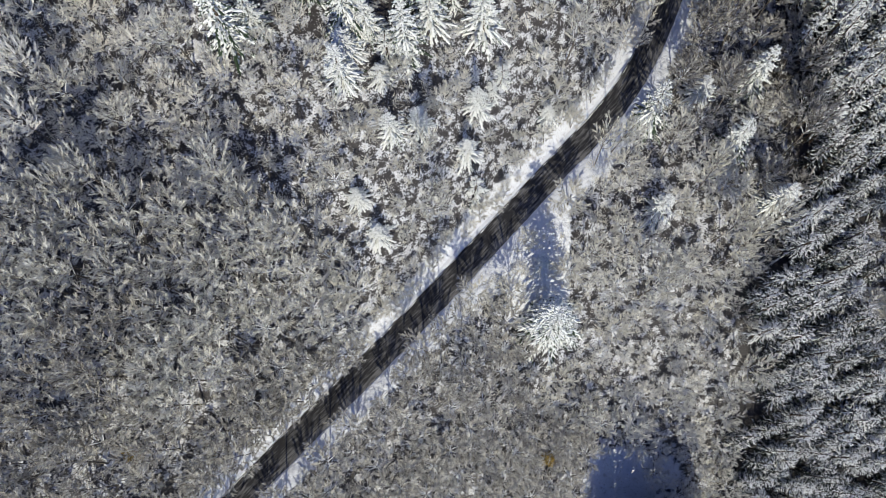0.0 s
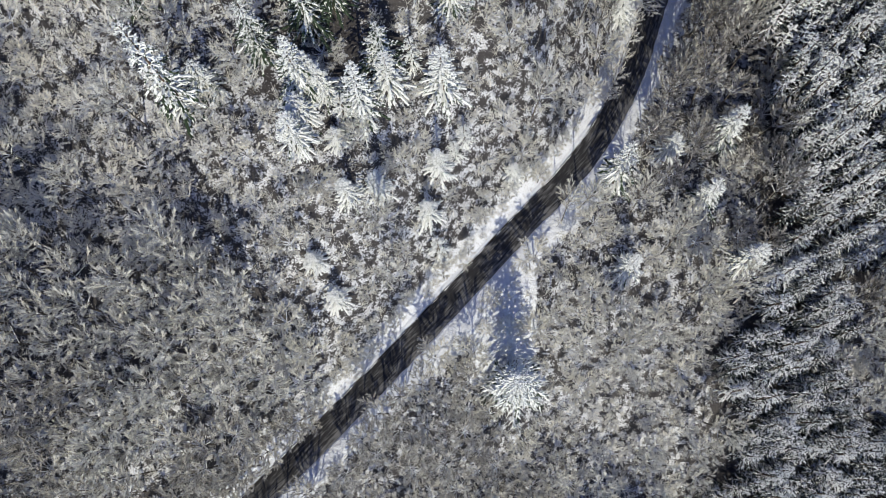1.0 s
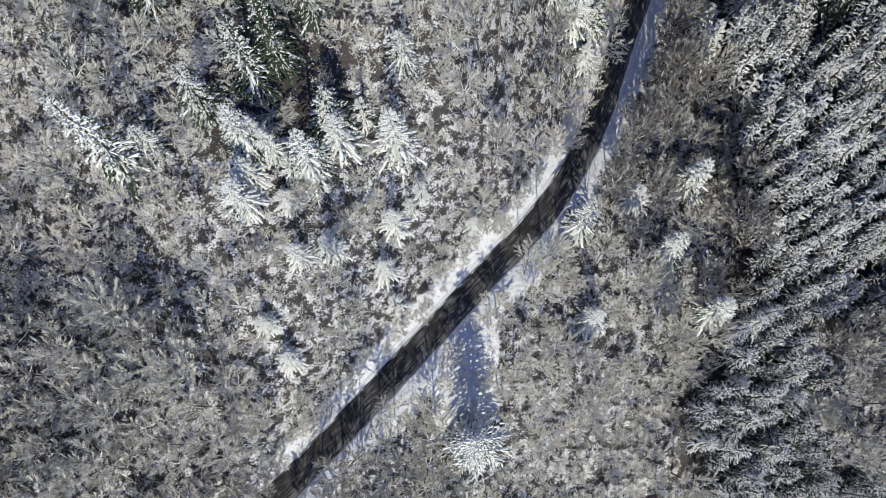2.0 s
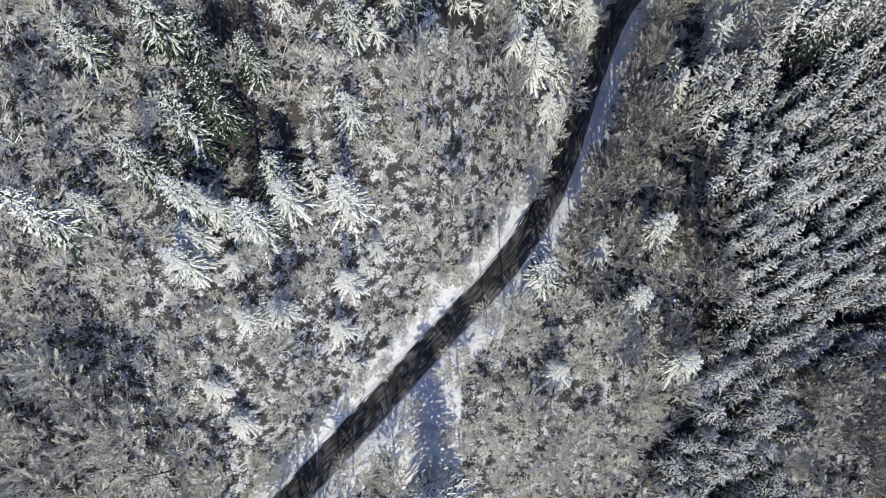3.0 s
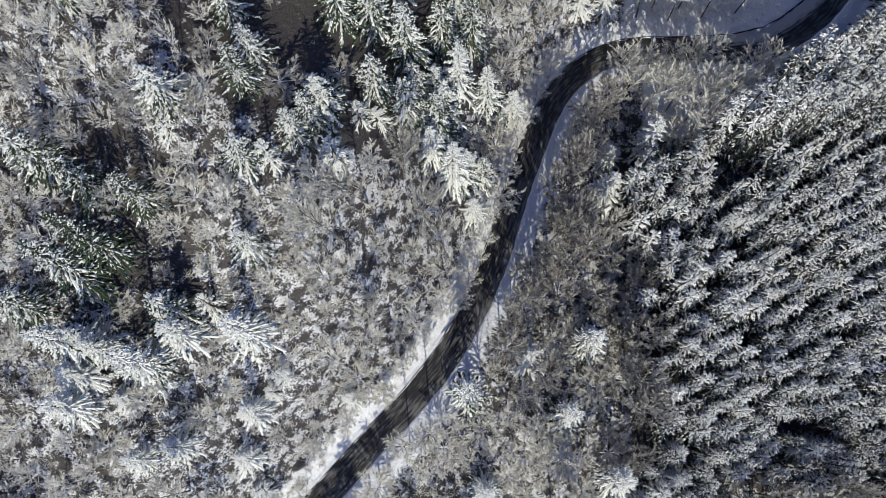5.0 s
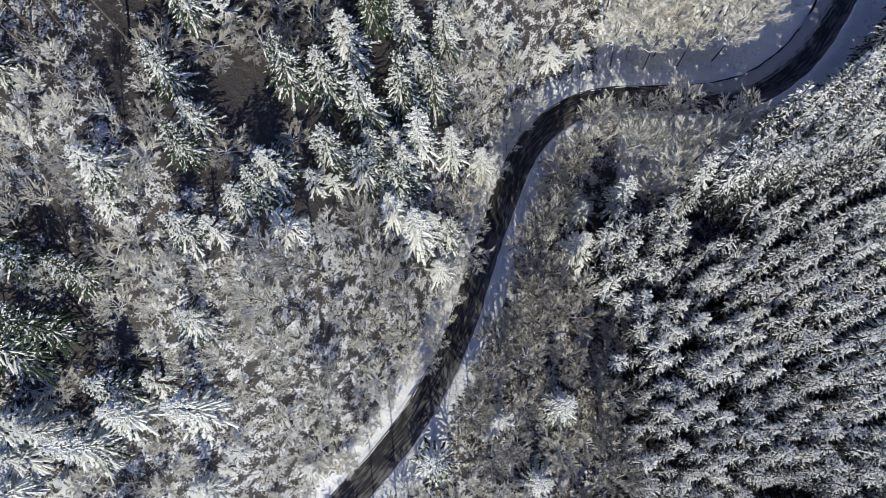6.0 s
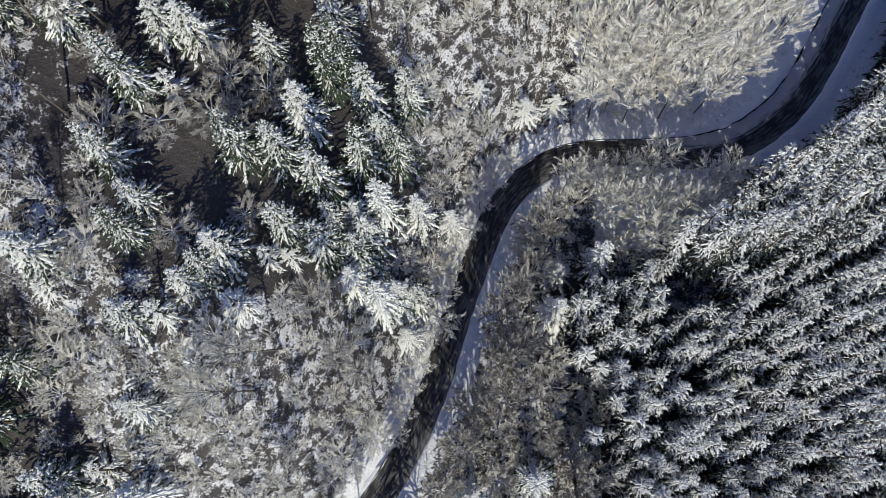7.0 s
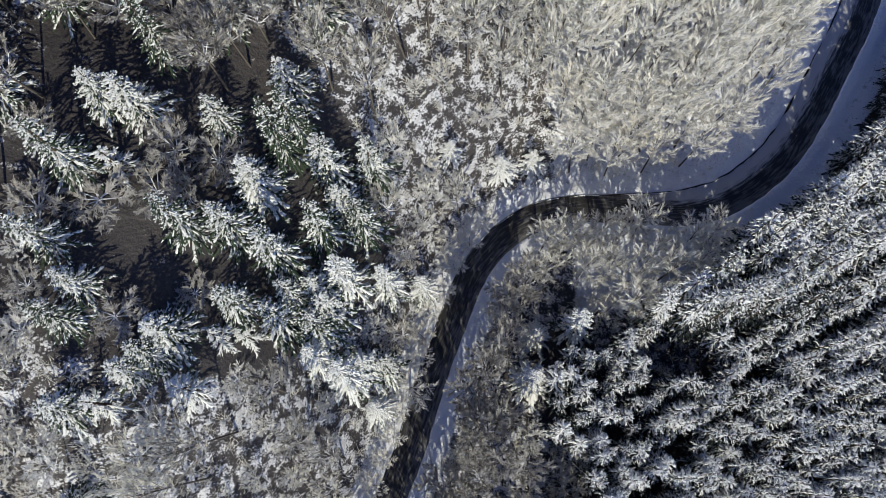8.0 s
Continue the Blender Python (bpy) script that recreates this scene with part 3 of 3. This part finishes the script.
def joined(name, items, which):
    """Many far trees as one mesh."""
    cache, vs, loops, tot, slots, base = {}, [], [], [], [], 0
    for meshes, m in items:
        me = meshes[which]
        if me.name not in cache:
            co = np.empty(len(me.vertices) * 3)
            me.vertices.foreach_get("co", co)
            li = np.empty(len(me.loops), int)
            me.loops.foreach_get("vertex_index", li)
            lt = np.empty(len(me.polygons), int)
            me.polygons.foreach_get("loop_total", lt)
            mi = np.empty(len(me.polygons), int)
            me.polygons.foreach_get("material_index", mi)
            cache[me.name] = (co.reshape(-1, 3), li, lt, mi)
        co, li, lt, mi = cache[me.name]
        mm = np.array(m)
        vs.append(co @ mm[:3, :3].T + mm[:3, 3])
        loops.append(li + base)
        tot.append(lt)
        slots.append(mi)
        base += len(co)
    vs, loops, tot = np.concatenate(vs), np.concatenate(loops), np.concatenate(tot)
    me = bpy.data.meshes.new(name)
    me.vertices.add(len(vs))
    me.vertices.foreach_set("co", vs.ravel())
    me.loops.add(len(loops))
    me.loops.foreach_set("vertex_index", loops)
    me.polygons.add(len(tot))
    me.polygons.foreach_set("loop_start", np.concatenate([[0], np.cumsum(tot)[:-1]]))
    for one in items[0][0][which].materials:
        me.materials.append(one)
    me.polygons.foreach_set("material_index", np.concatenate(slots))
    me.update(calc_edges=True)
    me.shade_flat()
    return me


def stuff(name, items, label, category):
    e = tagged(new(name), label, category, kind="stuff")
    tagged(part("trunks", joined(name + "_trunks", items, 0), e), kind="stuff")
    tagged(part("crowns", joined(name + "_crowns", items, 1), e), kind="stuff")


stuff("spruce_wood", rest, "dense stand of snow-laden young spruces", "spruce wood")
stuff("spruce_wood", rest_big, "stand of older spruces dusted with snow low on the slope", "spruce wood")


def in_stand_or_shade(x, y):
    """The dark spruce stands of the upper hillside; the last ellipse is only their shade."""
    return (x - 11) ** 2 / 17 ** 2 + (y - 88) ** 2 / 18 ** 2 < 1 or (x + 12) ** 2 / 9 ** 2 + (y - 62) ** 2 / 10 ** 2 < 1 or (x + 9) ** 2 / 8 ** 2 + (y - 53.5) ** 2 / 3.5 ** 2 < 1


def open_snow(x, y):
    """A small clearing below the road."""
    return (x - 25) ** 2 / 10.5 ** 2 + (y + 9.5) ** 2 / 8 ** 2 < 0.75 + 0.9 * noise.noise((x * 0.25, y * 0.25, 8.0))


def above_bend(x, d, s):
    """The sunny wood above the bend, thick with snow."""
    return d > 0 and s > 203 and x > 44


def bare_here(x, y, d, s):
    if not in_wood(x, y):
        return False
    low = 3.0 if s > 150 or s < 100 else 3.8
    if -3.6 - 2.2 * float(ease(s, 140, 175)) + (3.3 if 194 < s < 224 else 0.0) < d < low + 1.2 * float(ease(s, 194, 200)) + 2.8 * float(ease(s, 213, 225)):
        return False
    if in_plantation(x, y, d, s):
        return False
    if x > 70 and d < 0 and d > -14:                                   # snowy verge outside the bend
        return False
    if 8.0 < x < 14.0 and 16 < y < 31 and d < 0:                         # gap north of the lone spruce
        return False
    if open_snow(x, y) or (x - 62.5) ** 2 / 4.5 ** 2 + (y - 74) ** 2 / 3.2 ** 2 < 1:
        return False
    return not in_stand_or_shade(x, y) or noise.noise((x * 0.2, y * 0.2, 5.0)) > (0.0 if x > 0 else -0.15)


bare = scatter(-72, 108, -26, 134, 2.8, lambda x, y, d, s: not above_bend(x, d, s) and bare_here(x, y, d, s), rng)
bare += scatter(40, 108, 90, 134, 2.15, lambda x, y, d, s: above_bend(x, d, s) and bare_here(x, y, d, s), rng)
row = []
for p, n, a in zip(ROAD, ROAD_N, ROAD_S):                          # a close row of trees hangs over the road
    if (156 < a < 195 or 40 < a < 96) and (not row or a - row[-1][3] > 2.6):
        o = (1.95 if a > 150 else 3.0) + rng.uniform(-0.15, 0.45)
        row.append((p[0] + n[0] * o, p[1] + n[1] * o, o, a))
for p, n, a in zip(ROAD, ROAD_N, ROAD_S):
    if 192 < a < 222 and not 211 < a < 217.5 and a - row[-1][3] > 2.6:
        o = -4.1 + rng.uniform(-0.7, 0.3)
        row.append((p[0] + n[0] * o, p[1] + n[1] * o, o, a))
for p, n, a in zip(ROAD, ROAD_N, ROAD_S):                          # low brush on the cut bank
    if 94 < a < 152 and (row[-1][3] > 153 or a - row[-1][3] > 1.2):
        o = rng.uniform(2.75, 4.3)
        row.append((p[0] + n[0] * o, p[1] + n[1] * o, o, a))
shade_row = []
for p, n, a in zip(ROAD, ROAD_N, ROAD_S):                          # the close edge of the wood below the verge
    if 140 < a < 190 and (not shade_row or a - shade_row[-1][3] > 2.3):
        o = -6.3 + rng.uniform(-0.9, 0.5)
        shade_row.append((p[0] + n[0] * o, p[1] + n[1] * o, o, a))
row += [r for r in shade_row if not any((r[0] - a)**2 + (r[1] - b)**2 < q * q for a, b, q in taken)]
bare = [b for b in bare if all((b[0] - r[0])**2 + (b[1] - r[1])**2 > (4.0 if r[2] < 2.9 or r[3] > 152 else 1.5) for r in row)] + row
bare.sort(key=lambda p: math.hypot(p[0] - 16, (p[1] - 46)))
rest_bare, rest_grey, rest_white, whites = [], [], [], 0
for n, (x, y, d, s) in enumerate(bare):
    h = rng.uniform(10.5, 14.0) + (3.0 * float(ease(s, 120, 145)) if d > 0 else 3.5 * float(ease(s, 118, 138)))
    if d > 0:
        h *= 0.85 + 0.35 * float(ease(d, 4, 14))
    if d < -6 and s < 128:
        h *= 0.66
    for a, b, top in singles:                                          # bare trees stay below the spruces beside them
        if (x - a) ** 2 + (y - b - 0.8) ** 2 < 4.2 ** 2:
            h = min(h, max(3.0, 0.5 * top))
    if -9 < d < 0 and 190 < s < 226:
        h = rng.uniform(9.5, 12.5)
    shaded = x > 0 and in_stand_or_shade(x, y)
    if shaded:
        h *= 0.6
    # brown twigs: shade painted onto the stand's trees; real colour below the road
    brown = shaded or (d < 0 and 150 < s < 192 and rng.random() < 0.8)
    white = above_bend(x, d, s) or (d > 0 and 125 < s < 200 and rng.random() < 0.35) or (d > 0 and x < -12 and y + 10 * noise.noise((x * 0.07, y * 0.07, 2.0)) > 27 and rng.random() < 0.8) or (d < -5 and 116 < s < 150 and rng.random() < 0.6)
    # grey twigs: thin frost; above y 66 partly shade put into the colour
    grey = not brown and not white and ((s < 112 + 10 * noise.noise((x * 0.1, y * 0.1, 1.0)) and d < 0 and rng.random() < 0.95) or (d > 0 and y + 14 * noise.noise((x * 0.09, y * 0.09, 4.0)) > 66 and x < 36)
                                           or (d > 0 and y - 0.15 * x + 16 * noise.noise((x * 0.08, y * 0.08, 9.0)) < 14))
    key, kinds = ("brown", BROWN) if brown else ("grey", GREY) if grey else ("white", WHITE) if white else ("bare", BARE)
    i = rng.randrange(len(kinds))
    m = standing(x, y, rng.uniform(0.8, 1.15), h / BARE_H, rng, 3.0)
    if above_bend(x, d, s):
        key, kinds = "snowy", SNOWY
    if 0 < d < 4.4 and 94 < s < 152:
        m = standing(x, y, rng.uniform(0.42, 0.6), rng.uniform(4.0, 6.0) / BARE_H, rng, 4.0)
    if 0 < d < 4 and 156 < s < 195:
        grey, white, key, kinds = False, True, "white", WHITE
        i = rng.randrange(len(kinds))
        m = standing(x, y, 1.08, rng.uniform(13.5, 16.5) / BARE_H, rng, 3.0)
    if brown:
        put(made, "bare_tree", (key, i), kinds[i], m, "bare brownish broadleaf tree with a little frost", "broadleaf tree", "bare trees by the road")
    elif white and whites < 285:
        whites += 1
        put(made, "snowy_tree", (key, i), kinds[i], m, "bare broadleaf tree thick with white snow in the sun", "broadleaf tree", "snowy trees above the road")
    elif white:
        rest_white.append((kinds[i], m))
    elif grey and n < 315:
        put(made, "bare_tree", (key, i), kinds[i], m, "bare grey broadleaf tree with thin frost", "broadleaf tree", "bare trees on the hillside")
    elif n < 315:
        put(made, "bare_tree", (key, i), kinds[i], m, "bare broadleaf tree with frosted grey twigs", "broadleaf tree", "bare trees on the hillside")
    else:
        (rest_grey if grey else rest_bare).append((kinds[i], m))
stuff("snowy_wood", rest_white, "sunlit leafless wood thick with white snow", "broadleaf wood")
stuff("grey_wood", rest_grey, "dense leafless grey wood with thin frost", "broadleaf wood")
stuff("bare_wood", rest_bare, "dense leafless wood white with frost", "broadleaf wood")


def undergrowth(rng):
    """Thin saplings and brush between the trees, as one mesh."""
    soup = Soup()
    spots = scatter(-66, 104, -24, 130, 1.7, lambda x, y, d, s: in_wood(x, y) and (d > 2.5 or d < -3.4) and not in_plantation(x, y, d, s) and not 0 < d < 4.2 + 5.0 * float(ease(s, 213, 225))
                    and not (x > 68 and -12 < d < 0) and not in_stand_or_shade(x, y) and not open_snow(x, y), rng)
    for x, y, d, s in spots:
        z = ground_z(x, y) - 0.05
        h = rng.uniform(1.2, 4.5)
        b = Vector((x, y, z))
        t = b + Vector((rng.gauss(0, 0.25) * h * 0.4, rng.gauss(0, 0.25) * h * 0.4, h))
        soup.spike(b, t, 0.035)
        for _ in range(rng.randrange(6, 12)):
            q = b.lerp(t, rng.uniform(0.3, 0.95))
            a = rng.random() * 6.28
            soup.spike(q, q + Vector((math.cos(a), math.sin(a), rng.uniform(0.2, 1.2))) * rng.uniform(0.4, 1.0), rng.uniform(0.025, 0.05))
        for _ in range(18):
            q = b.lerp(t, rng.uniform(0.2, 1.0)) + Vector((rng.gauss(0, 0.3), rng.gauss(0, 0.3), 0))
            a = rng.random() * 6.28
            o = Vector((math.cos(a), math.sin(a), rng.uniform(0.0, 1.2)))
            soup.sliver(q, q + o * rng.uniform(0.4, 1.0), Vector((-math.sin(a), math.cos(a), rng.uniform(-0.5, 0.5))) * rng.uniform(0.025, 0.05))
    return soup.mesh("undergrowth", M_TWIG)


tagged(new("undergrowth", undergrowth(rng)), "frosted saplings and brush on the snowy hillside", "undergrowth", kind="stuff")

# shade painted as dark floor under the trees, with needle litter under dense spruces
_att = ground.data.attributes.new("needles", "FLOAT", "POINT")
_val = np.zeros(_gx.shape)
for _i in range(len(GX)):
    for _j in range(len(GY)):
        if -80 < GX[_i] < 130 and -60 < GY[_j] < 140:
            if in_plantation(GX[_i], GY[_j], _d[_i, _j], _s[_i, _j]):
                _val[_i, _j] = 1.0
            elif in_stand_or_shade(GX[_i], GY[_j]):
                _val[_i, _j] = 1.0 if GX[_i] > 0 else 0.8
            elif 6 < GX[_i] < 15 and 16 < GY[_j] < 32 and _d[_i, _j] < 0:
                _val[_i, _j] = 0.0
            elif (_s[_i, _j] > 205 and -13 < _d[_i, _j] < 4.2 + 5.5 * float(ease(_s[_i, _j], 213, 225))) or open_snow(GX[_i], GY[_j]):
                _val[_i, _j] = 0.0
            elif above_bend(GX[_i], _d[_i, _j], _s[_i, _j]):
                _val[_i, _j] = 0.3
            # snow between bare trees is darkened too, for the shade of their twigs
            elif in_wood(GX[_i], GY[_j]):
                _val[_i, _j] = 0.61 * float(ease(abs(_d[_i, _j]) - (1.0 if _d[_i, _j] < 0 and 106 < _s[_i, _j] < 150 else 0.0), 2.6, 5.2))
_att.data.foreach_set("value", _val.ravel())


# ---------------------------------------------------------------- small things
_k = Mat("brown_leaves", 0.8, 0.2)
M_LEAF = _k.colour(_k.mix(_k.island(), (0.16, 0.10, 0.03), (0.42, 0.30, 0.08)))
_k = Mat("white_paint", 0.5, 0.4)
M_PAINT = _k.colour(_k.mix(_k.noise(_k.coords(), 6.0, 3), (0.72, 0.72, 0.72), (0.82, 0.82, 0.82)))
_k = Mat("galvanised_steel", 0.45, 0.5)
_k.b.inputs["Metallic"].default_value = 0.9
M_STEEL = _k.colour(_k.mix(_k.noise(_k.coords(), 20.0, 3), (0.3, 0.31, 0.32), (0.5, 0.51, 0.52)))
_k = Mat("dead_wood", 0.9, 0.1)
M_DEAD = _k.colour(_k.mix(_k.noise(_k.coords(), 8.0, 3), (0.025, 0.02, 0.017), (0.07, 0.055, 0.045)))


def leafy_tree(x, y, top, rng):
    """A young oak that kept its dry leaves."""
    e = tagged(new("oak_sapling"), "young oak that kept its dry yellow-brown leaves", "broadleaf tree", "young oaks with dry leaves")
    z = ground_z(x, y)
    h = max(3.0, top - z)
    wood, leaves = Soup(), Soup()
    wood.tube([(0, 0, -0.5), (0, 0, 0), (0.1, 0.05, h * 0.95)], [0.09, 0.07, 0.015], 5)
    for i in range(46):
        f = rng.uniform(0.0, 1.0)
        a = rng.random() * 6.28
        r = 1.15 * math.sqrt(rng.random()) * (1.1 - 0.6 * f)
        q = Vector((math.cos(a) * r, math.sin(a) * r, h - 2.6 + 2.6 * f))
        wood.spike((0.08, 0.04, q.z - 0.5), q, 0.02)
        for _ in range(9):
            b = q + Vector((rng.gauss(0, 0.16), rng.gauss(0, 0.16), rng.gauss(0, 0.16)))
            leaves.spike(b, b + Vector((rng.gauss(0, 0.15), rng.gauss(0, 0.15), rng.uniform(-0.15, 0.1))), 0.06)
    part("trunk", wood.mesh("trunk", M_BARK), e)
    part("leaves", leaves.mesh("leaves", M_LEAF), e, "dry yellow-brown leaves")
    e.location = (x, y, z)


leafy_tree(-43.6, -3.0, 8.5, rng)
leafy_tree(11.5, -4.4, -10.5, rng)


def marker_sign(x, y):
    """A narrow white marker board on a steel post at the bend."""
    e = tagged(new("marker_sign"), "narrow white marker board on a steel post", "road sign")
    z = ground_z(x, y)
    soup = Soup()
    soup.tube([(0, 0, -0.4), (0, 0, 1.95)], [0.03, 0.03], 8)
    part("post", soup.mesh("post", M_STEEL), e)
    bm = bmesh.new()
    bmesh.ops.create_cube(bm, size=1.0)
    bmesh.ops.scale(bm, vec=(0.34, 0.03, 1.05), verts=bm.verts)
    bmesh.ops.bevel(bm, geom=bm.edges[:], offset=0.008, segments=1, affect="EDGES")
    bmesh.ops.translate(bm, vec=(0, -0.05, 1.45), verts=bm.verts)
    me = bpy.data.meshes.new("board")
    bm.to_mesh(me)
    bm.free()
    me.materials.append(M_PAINT)
    part("board", me, e, "white painted board")
    e.matrix_basis = pose(x, y, z, -8, 0, -38)


marker_sign(62.3, 89.7)


def fallen_branch(name, x, y, turn, length, material, label, rng, lift=0.12):
    """A crooked branch lying on the snow."""
    soup = Soup()
    p = Vector((0, 0, lift))
    pts = [p]
    for i in range(6):
        a = 0.25 * math.sin(i * 1.7) + rng.uniform(-0.2, 0.2)
        p = p + Vector((math.cos(a), math.sin(a), rng.uniform(-0.05, 0.06))) * length / 6
        pts.append(p)
    soup.blade(pts, [0.085, 0.08, 0.07, 0.06, 0.05, 0.035, 0], 1.1)
    for q in pts[2:6]:
        a = rng.uniform(-1.2, 1.2)
        soup.spike(q, q + Vector((math.cos(a), math.sin(a), 0.25)) * length * 0.2, 0.03)
    ob = tagged(new(name, soup.mesh(name, material)), label, "branch")
    i = Vector((math.cos(radians(turn)), math.sin(radians(turn)))) * length
    slope = math.degrees(math.atan2(ground_z(x + i.x, y + i.y) - ground_z(x, y), length))
    ob.matrix_basis = Matrix.Translation((x, y, ground_z(x, y))) @ Matrix.Rotation(radians(turn), 4, "Z") @ Matrix.Rotation(-radians(slope), 4, "Y")


fallen_branch("fallen_branch", 28.0, -6.0, -22, 2.7, M_DEAD, "dark crooked branch lying on clean snow", rng)
fallen_branch("roadside_branch", -6.6, 21.6, -35, 1.7, M_TWIG_WHITE, "frosted branch bent over the road edge", rng, 0.25)
